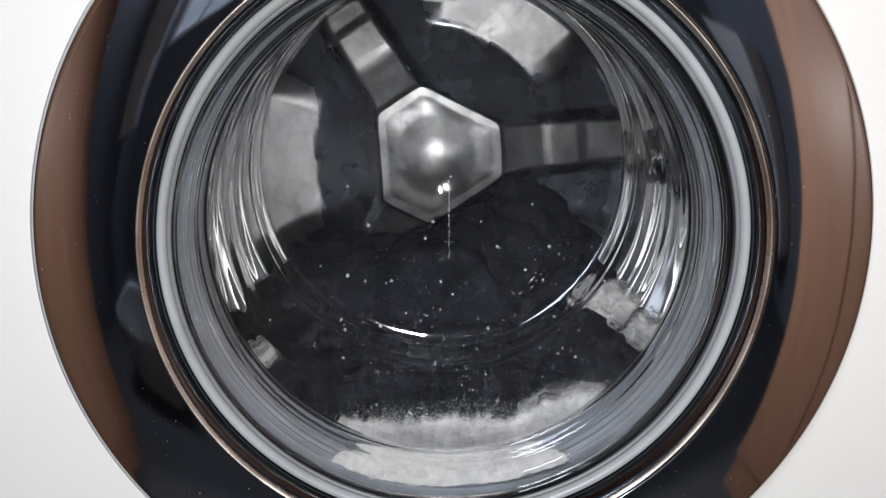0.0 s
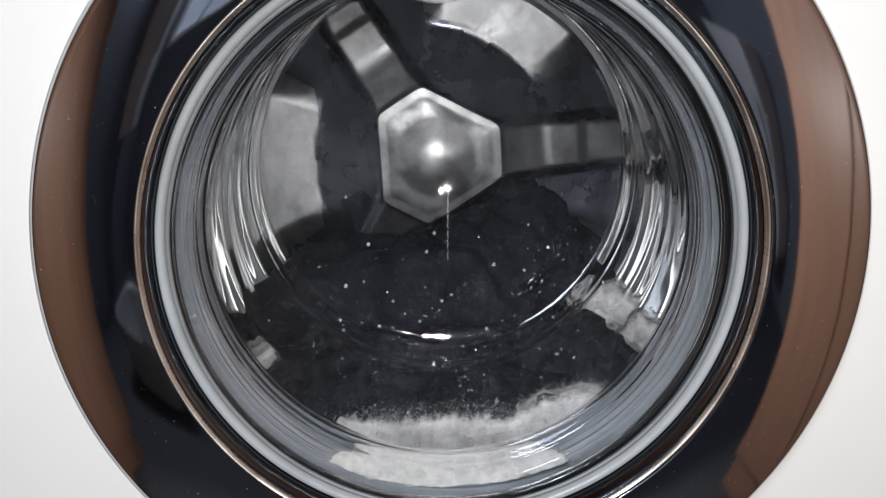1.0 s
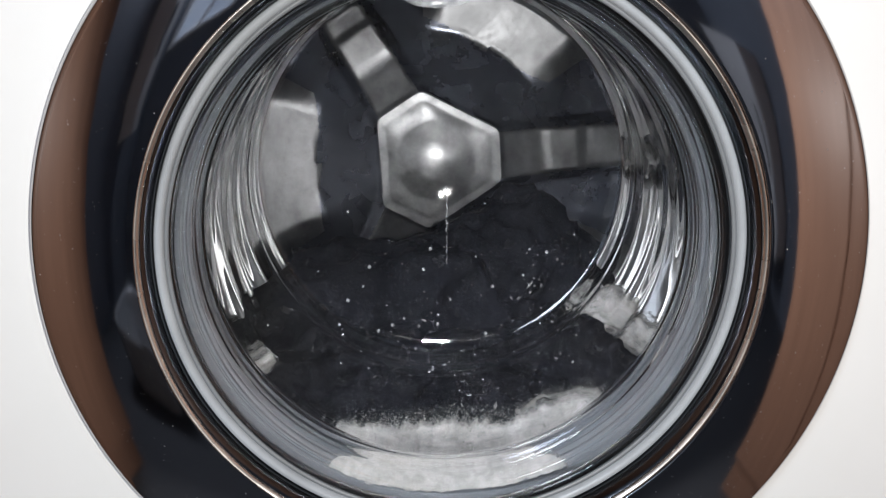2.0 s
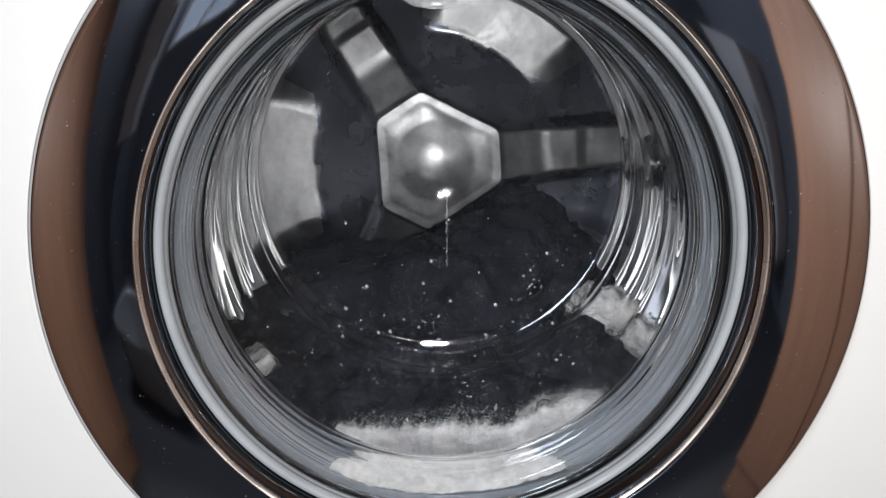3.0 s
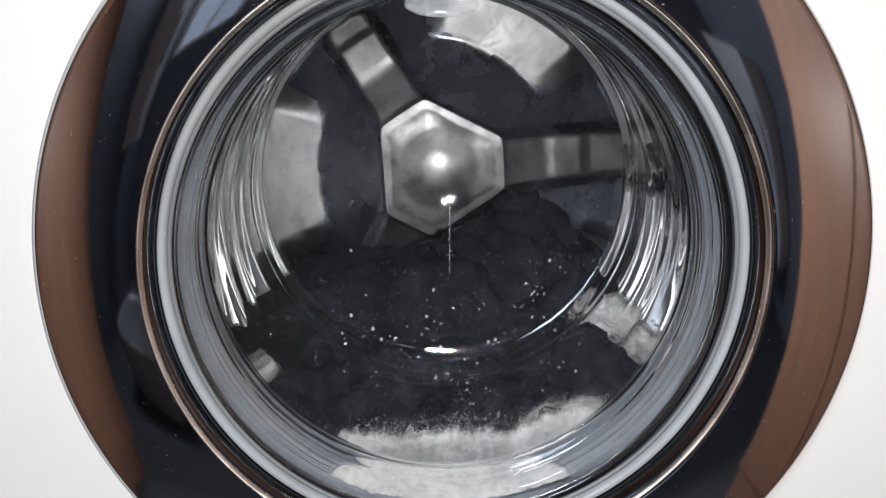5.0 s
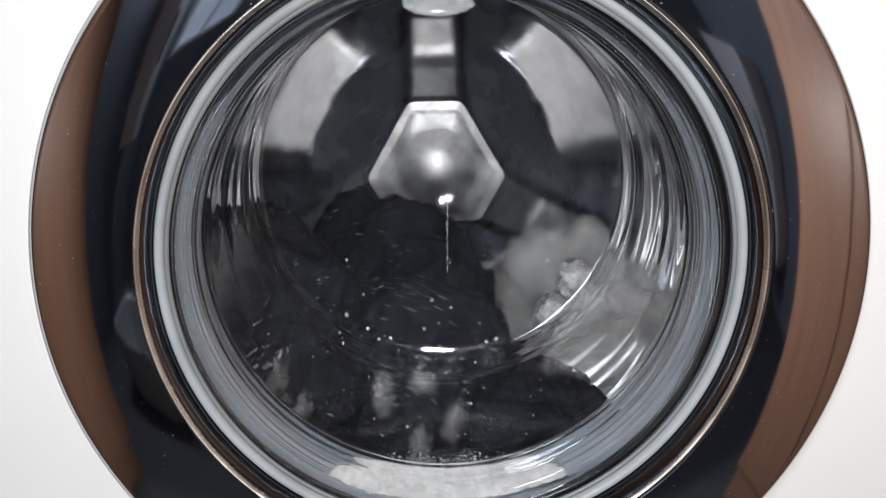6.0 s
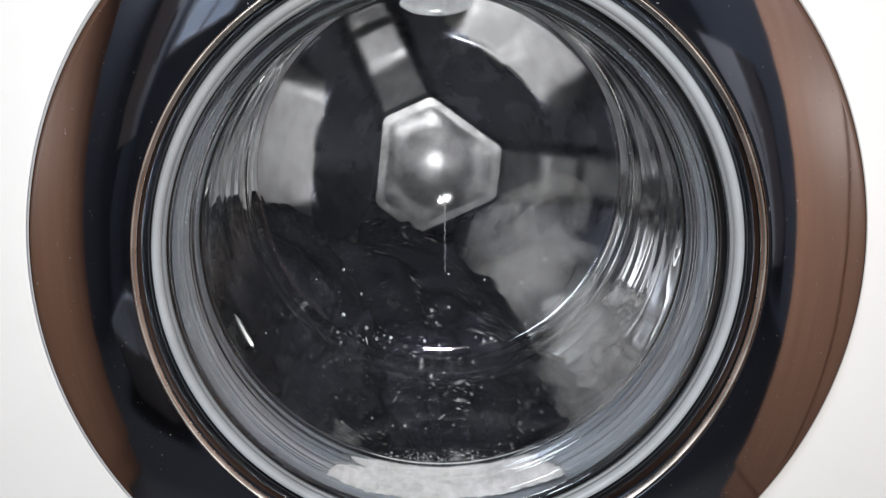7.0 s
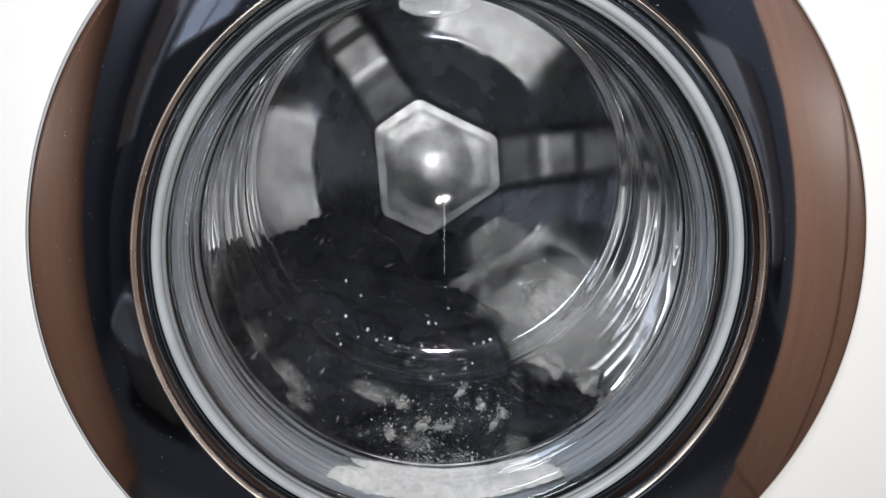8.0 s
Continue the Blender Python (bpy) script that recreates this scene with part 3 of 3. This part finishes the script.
def foam_drift():
    """A low drift of suds along the drum's front edge, higher at one end, its crest frayed into bubbles."""
    rnd = random.Random(77)
    bm = bmesh.new()
    layer = bm.verts.layers.float.new("cover")
    nu, nv = 170, 36
    crest = ((-0.125, -0.172), (-0.098, -0.147), (-0.080, -0.1445), (-0.035, -0.147), (0.005, -0.1435), (0.040, -0.146), (0.056, -0.140), (0.072, -0.130), (0.105, -0.124), (0.125, -0.127), (0.150, -0.150))

    def top(x):
        for (x0, z0), (x1, z1) in zip(crest, crest[1:]):
            if x <= x1:
                return z0 + (z1 - z0) * smooth(x0, x1, x)
        return crest[-1][1]

    grid = []
    for i in range(nu + 1):
        x = -0.125 + 0.275 * i / nu
        zt = top(x) + 0.0022 * noise.noise(Vector((x * 90, 1, 0))) + 0.0012 * noise.noise(Vector((x * 260, 4, 0)))
        row = []
        for j in range(nv + 1):
            ang = math.pi * (1.15 * j / nv - 0.15)
            p = Vector((x, 0.099 - 0.013 * math.cos(ang), zt - 0.036 + 0.036 * math.sin(ang) if math.sin(ang) > 0 else zt - 0.036 + 0.05 * math.sin(ang)))
            p += Vector((0, -1, 0.4)) * (0.0022 * noise.noise(p * 55) + 0.0008 * noise.noise(p * 170) + 0.0004 * noise.noise(p * 480))
            row.append(bm.verts.new(p))
            row[-1][layer] = smooth(-0.0005, 0.016, zt - p.z) * smooth(-0.125, -0.085, x) * 1.1
        grid.append(row)
    for i in range(nu):
        for j in range(nv):
            bm.faces.new((grid[i][j], grid[i + 1][j], grid[i + 1][j + 1], grid[i][j + 1]))
    spots = []
    for _ in range(2600):
        row = grid[rnd.randrange(4, nu - 4)]
        v = row[min(nv, max(2, int(rnd.gauss(nv * 0.50, nv * 0.14))))].co
        spots.append((v + Vector((rnd.gauss(0, 0.0012), -0.0006, rnd.gauss(0, 0.0028))), None, 0.0002 + 0.0005 * rnd.random() ** 3))
    dots(bm, spots)
    return tagged(finish(bm, "foam_drift", SUDS), "low drift of white soap suds along the drum's front edge", "soap suds", "suds in the drum")


laundry.append((foam_drift(), (0, 0, 0), 23))


def gasket_foam():
    """The foam bank between the glass and the gasket's lower fold."""
    bm = bmesh.new()
    layer = bm.verts.layers.float.new("cover")
    nu, nv = 100, 24
    grid = []
    for i in range(nu + 1):
        s = 2 * i / nu - 1
        a = radians(-90 + 28 * s)
        edge = (max(0.0, 1 - abs(s) ** 2.6)) ** 0.6
        row = []
        for j in range(nv + 1):
            v = j / nv
            top = v * edge * (1 + 0.16 * noise.noise(Vector((s * 6, 2.0, 0))))
            r = 0.1700 - 0.0160 * top
            p = Vector((r * math.cos(a) - 0.002, 0.0185 + 0.029 * top, 0.002 + r * math.sin(a)))
            row.append(bm.verts.new(p + Vector((0, 0.002, 0.001)) * noise.noise(p * 70) + Vector((0, 0.001, 0.001)) * noise.noise(p * 260)))
            row[-1][layer] = smooth(0.0, 0.30, 1.0 - v) * smooth(0.0, 0.35, edge) * 1.15
        grid.append(row)
    for i in range(nu):
        for j in range(nv):
            bm.faces.new((grid[i][j], grid[i + 1][j], grid[i + 1][j + 1], grid[i][j + 1]))
    low = [[bm.verts.new(v.co + Vector((0, 0.004, -0.002))) for v in (row[0], row[-1])] for row in grid]
    for i in range(nu):
        bm.faces.new((low[i][0], low[i + 1][0], low[i + 1][1], low[i][1]))
        bm.faces.new((grid[i][-1], grid[i + 1][-1], low[i + 1][1], low[i][1]))
    rnd = random.Random(5)
    spots = [v.co.copy() for row in grid for v in row[-4:]]
    dots(bm, [(rnd.choice(spots) + Vector((rnd.gauss(0, 0.002), 0.001, rnd.gauss(0, 0.0014))), None, 0.0002 + 0.0006 * rnd.random() ** 3) for _ in range(1200)])
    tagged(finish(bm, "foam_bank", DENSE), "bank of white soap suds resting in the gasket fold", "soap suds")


gasket_foam()


def glass_drops():
    """Drops and bubbles clinging to the drum side of the lower glass."""
    rnd = random.Random(9)
    bm = bmesh.new()
    steps = ((0.0550, 0.1506, 0.016, 0.04), (0.0800, 0.1451, 0.025, 0.08), (0.1000, 0.1411, 0.031, 0.11), (0.1180, 0.1346, 0.034, 0.13), (0.1245, 0.1240, 0.035, 0.165), (0.1256, 0.085, 0.035, 0.165))
    for m in range(620):
        k = rnd.randrange(len(steps) - 1)
        u, a = rnd.random(), radians(rnd.gauss(-88, 34))
        y, r, cz, tilt = (p + (q - p) * u for p, q in zip(steps[k], steps[k + 1]))
        at = Vector((-0.0025 + r * math.cos(a), y + tilt * r * math.sin(a), cz + r * math.sin(a)))
        size = 0.00022 + 0.00022 * rnd.random() ** 2 if m % 12 else 0.0005 + 0.0008 * rnd.random() ** 2
        if m % 12:
            dots(bm, [(at, None, size)])
        else:
            bead = bmesh.new()
            bmesh.ops.create_icosphere(bead, subdivisions=2, radius=size, matrix=Matrix.Translation(at) @ Matrix.Diagonal((1, 0.7, rnd.uniform(1.0, 1.35), 1)))
            index = {v: bm.verts.new(v.co) for v in bead.verts}
            for f in bead.faces:
                bm.faces.new([index[v] for v in f.verts])
            bead.free()
    tagged(finish(bm, "water_drops", DROP), "small pale drops clinging to the glass bowl", "water drops", kind="stuff")


glass_drops()


def glint_streak():
    """A thin line of pale beads down the camera side of the glass end, standing in for the torch's glint streak."""
    rnd = random.Random(21)
    bm = bmesh.new()
    z = 0.021
    while z > -0.034:
        r = rnd.uniform(0.0003, 0.0007) * (1 if z > -0.01 else 0.7)
        at = Vector((0.0006 + rnd.gauss(0, 0.0002), 0.1184 + 0.165 * (z - 0.035) - 0.0001, z))
        bmesh.ops.create_icosphere(bm, subdivisions=2, radius=r, matrix=Matrix.Translation(at) @ Matrix.Diagonal((0.8, 0.7, rnd.uniform(1.2, 3.0), 1)))
        z -= rnd.uniform(0.0008, 0.0022)
    # More beads on the bowl's lower wall, in place of torch glints.
    for k in range(26):
        y = 0.030 + 0.072 * rnd.random()
        at = Vector((0.012 + rnd.gauss(0, 0.0022), y, -0.1405 + 0.57 * (y - 0.035)))
        bmesh.ops.create_icosphere(bm, subdivisions=2, radius=rnd.uniform(0.0003, 0.0008), matrix=Matrix.Translation(at) @ Matrix.Diagonal((0.8, rnd.uniform(1.0, 2.4), 1.0, 1)))
    ob = tagged(finish(bm, "glint_beads", DROP), "thin line of pale beads standing in for torch glints", "water drops", kind="stuff")
    ob.visible_shadow = False


glint_streak()


def pale_oval():
    # Pale flat oval built in place of a reflection at the bowl's top.
    bm = bmesh.new()
    bmesh.ops.create_uvsphere(bm, u_segments=36, v_segments=18, radius=1)
    for v in bm.verts:
        k = 1 + 0.08 * noise.noise(v.co * 2.5)
        v.co = Vector((0.026 * v.co.x * k, 0.0025 * v.co.y, 0.011 * v.co.z * k))
    ob = finish(bm, "pale_oval", DROP)
    ob.matrix_basis = pose(-0.005, 0.1468, 0.1555, -9.4, 0, 0)
    tagged(ob, "pale oval standing in for a reflection in the glass bowl", "soap smear")


pale_oval()

def sliding_drop(x, z, size):
    """One soapy drop on the drum side of the glass end."""
    bm = bmesh.new()
    bmesh.ops.create_icosphere(bm, subdivisions=3, radius=size)
    for v in bm.verts:
        v.co = Vector((v.co.x, v.co.y * 0.55, v.co.z * (1.25 if v.co.z > 0 else 0.95)))
    return tagged(finish(bm, "water_drop", DROP), "pale soapy drop sliding down the glass bowl", "water drop", "drops on the glass")


slides = []
drop_rnd = random.Random(44)
for k in range(14):
    x, z, size = drop_rnd.uniform(-0.085, 0.098), drop_rnd.uniform(-0.055, 0.030), drop_rnd.uniform(0.0006, 0.0014)
    slides.append((sliding_drop(x, z, size), x, z, drop_rnd.uniform(0.006, 0.016)))


def splash(length, width, seed):
    """A ragged streak of suds thrown against the drum side of the glass."""
    bm = bmesh.new()
    layer = bm.verts.layers.float.new("cover")
    bmesh.ops.create_icosphere(bm, subdivisions=5, radius=1)
    off = Vector((seed * 1.7, seed * 2.9, seed * 0.8))
    for v in bm.verts:
        p = v.co.copy()
        w = width * (0.75 - 0.25 * p.z) * (1 + 0.8 * noise.noise(p * 1.6 + off))
        v.co = Vector((p.x * w, 0.0016 * p.y, length * p.z * (1 + 0.2 * noise.noise(p * 3 + off))))
        v[layer] = 0.46 * smooth(0.15, 1.0, abs(p.y) + 0.6 * noise.noise(p * 3.1 + off))
    rnd = random.Random(seed)
    dots(bm, [(Vector((rnd.gauss(0, width * 1.6), 0, rnd.gauss(0, length))), None, 0.0002 + 0.0007 * rnd.random() ** 3) for _ in range(70)], 0.8)
    return tagged(finish(bm, "suds_splash", SUDS), "ragged streak of suds splashed against the glass", "soap suds", "splashes on the glass")


splashes = []
splash_rnd = random.Random(12)
for k in range(9):
    splashes.append((splash(splash_rnd.uniform(0.006, 0.015), splash_rnd.uniform(0.003, 0.008), k + 3), -0.040 + 0.011 * k + splash_rnd.gauss(0, 0.004), -0.130 + splash_rnd.uniform(-0.020, 0.014), 7.26 + 0.05 * (k % 5), splash_rnd.uniform(-35, 35)))


# ---- what moves ----
DRUM_TURN = [(0.0, 123.5), (4.7, 123.5), (5.1, 123.5), (5.25, 113.0), (5.4, 92.0), (5.6, 56.0), (5.8, 15.0), (5.9, -5.0), (6.0, -29.0), (6.1, -52.0), (6.2, -73.0),
             (6.35, -105.0), (6.5, -138.0), (6.7, -187.0), (6.85, -216.0), (7.0, -246.0), (7.2, -292.0), (7.35, -325.0), (7.5, -358.0), (7.7, -405.0), (7.85, -440.0), (8.0, -476.0)]
HEAP = (-0.015, -0.130)


def turn_at(t):
    for (t0, a0), (t1, a1) in zip(DRUM_TURN, DRUM_TURN[1:]):
        if t <= t1:
            return a0 + (a1 - a0) * (t - t0) / (t1 - t0)
    return DRUM_TURN[-1][1]


def tumble(t, at, i):
    """The place of a bundle that is carried round clockwise, up the rising side, and slips back on itself."""
    x, y, z = at
    turned = (turn_at(t) - 123.5) * (0.80 + 0.04 * (i % 4))
    go = smooth(0, 90, -turned)
    dx, dz = x - HEAP[0], z - HEAP[1]
    rho, ang = math.hypot(dx, dz * 1.3), math.atan2(dz * 1.3, dx) + radians(turned)
    ox, oz = rho * math.cos(ang), rho * math.sin(ang) * 0.38
    mx, mz = HEAP[0] - 0.034 + ox, HEAP[1] - 0.030 + oz - 0.46 * ox
    near = (0.112 + 0.165 * max(mz + 0.09, -0.06) - y) * go if i >= 40 else go * (0.014 + 0.01 * math.sin(3 * t + i))
    return pose(x + (mx - x) * go, y + near, z + (mz - z) * go, 0, -turned * 0.8, 0)


def rock(t, at, i):
    """The place of a heavy garment that only rocks as the drum runs under it."""
    x, y, z = at
    turned = turn_at(t) - 123.5
    go, ang = smooth(0, 60, -turned), radians(3 * turned + 90 * i)
    if i == 61:  # this one is dragged up the rising side
        sink = 0.035 * smooth(7.1, 7.6, t)
        return pose(x - 0.062 * go + 0.008 * math.sin(ang) * go, y, z + (0.098 - sink + 0.010 * math.cos(ang)) * go, 0, go * (42 + 10 * math.sin(ang)), 0)
    return pose(x + go * (0.012 * math.sin(ang) - 0.010), y, z + go * 0.006 * math.cos(ang), 0, go * (9 + 9 * math.sin(ang)), 0)


def slosh(t, at, i):
    """The place of a foam clump: thrown to the falling side and swirling there."""
    x, y, z = at
    turned = turn_at(t) - 123.5
    go = smooth(0, 100, -turned)
    ang = radians(turned * 0.55 + 60 * i)
    if i == 23:
        return pose(-0.02 * go, 0.16 * go, -0.045 * go)
    if i > 23:
        mx, mz = (0.122 if i < 28 else 0.122 - 0.044 * smooth(6.6, 7.2, t)) + 0.022 * math.cos(ang), -0.104 + 0.030 * math.sin(ang)
        return pose(x + (mx - x) * go, y + (0.150 + 0.066 * (i - 26) - y) * go, z + (mz - z) * go, 0, (turned * 0.3 + 70 * i) * go, 0)
    mx, mz = 0.125 + 0.035 * math.cos(ang) - 0.01 * (i % 2), -0.112 + 0.048 * math.sin(ang)
    return pose(x + (mx - x) * go, y + (0.190 + 0.012 * (i % 3) - y) * go, z + (mz - z) * go, 0, 35 * go * math.sin(ang), 0)


def glide(t, x, z, speed):
    """A drop creeps down the tilted glass end and stops at its lower edge."""
    low = 0.035 - math.sqrt(max(0.0, 0.124 ** 2 - x * x))
    zz = max(low, z - speed * t)
    return pose(x + 0.0012 * math.sin(2.1 * t + 40 * x), 0.1247 + 0.165 * (zz - 0.035), zz, -9.4, 0, 0)


def thrown(t, x, z, start, lean):
    """A splash waits under the foam at the drum's bottom, shoots up the outside of the glass and creeps down again."""
    up = smooth(start - 0.12, start + 0.10, t)
    creep = 0.018 * max(0.0, t - start - 0.15)
    y = 0.150 + (0.113 - 0.150) * up
    return pose(x * (0.7 + 0.3 * up), y, -0.218 + (z + 0.218) * up - creep, 18, lean, 0)


def motions():
    for ob, x, z, start, lean in splashes:
        walk(ob, [(0.0, thrown(0.0, x, z, start, lean))] + [(round(7.0 + 0.1 * k, 1), thrown(7.0 + 0.1 * k, x, z, start, lean)) for k in range(11)])
    for ob, x, z, speed in slides:
        walk(ob, [(0.5 * k, glide(0.5 * k, x, z, speed)) for k in range(17)])
    walk(drum_shell, [(t, pose(0, 0, 0, 0, -a, 0)) for t, a in DRUM_TURN])
    times = [0.0, 5.1] + [round(5.2 + 0.1 * k, 1) for k in range(29)]
    for ob, at, i in laundry:
        walk(ob, [(t, (rock if i >= 60 else slosh if 20 <= i < 40 else tumble)(t, at, i)) for t in times])


motions()
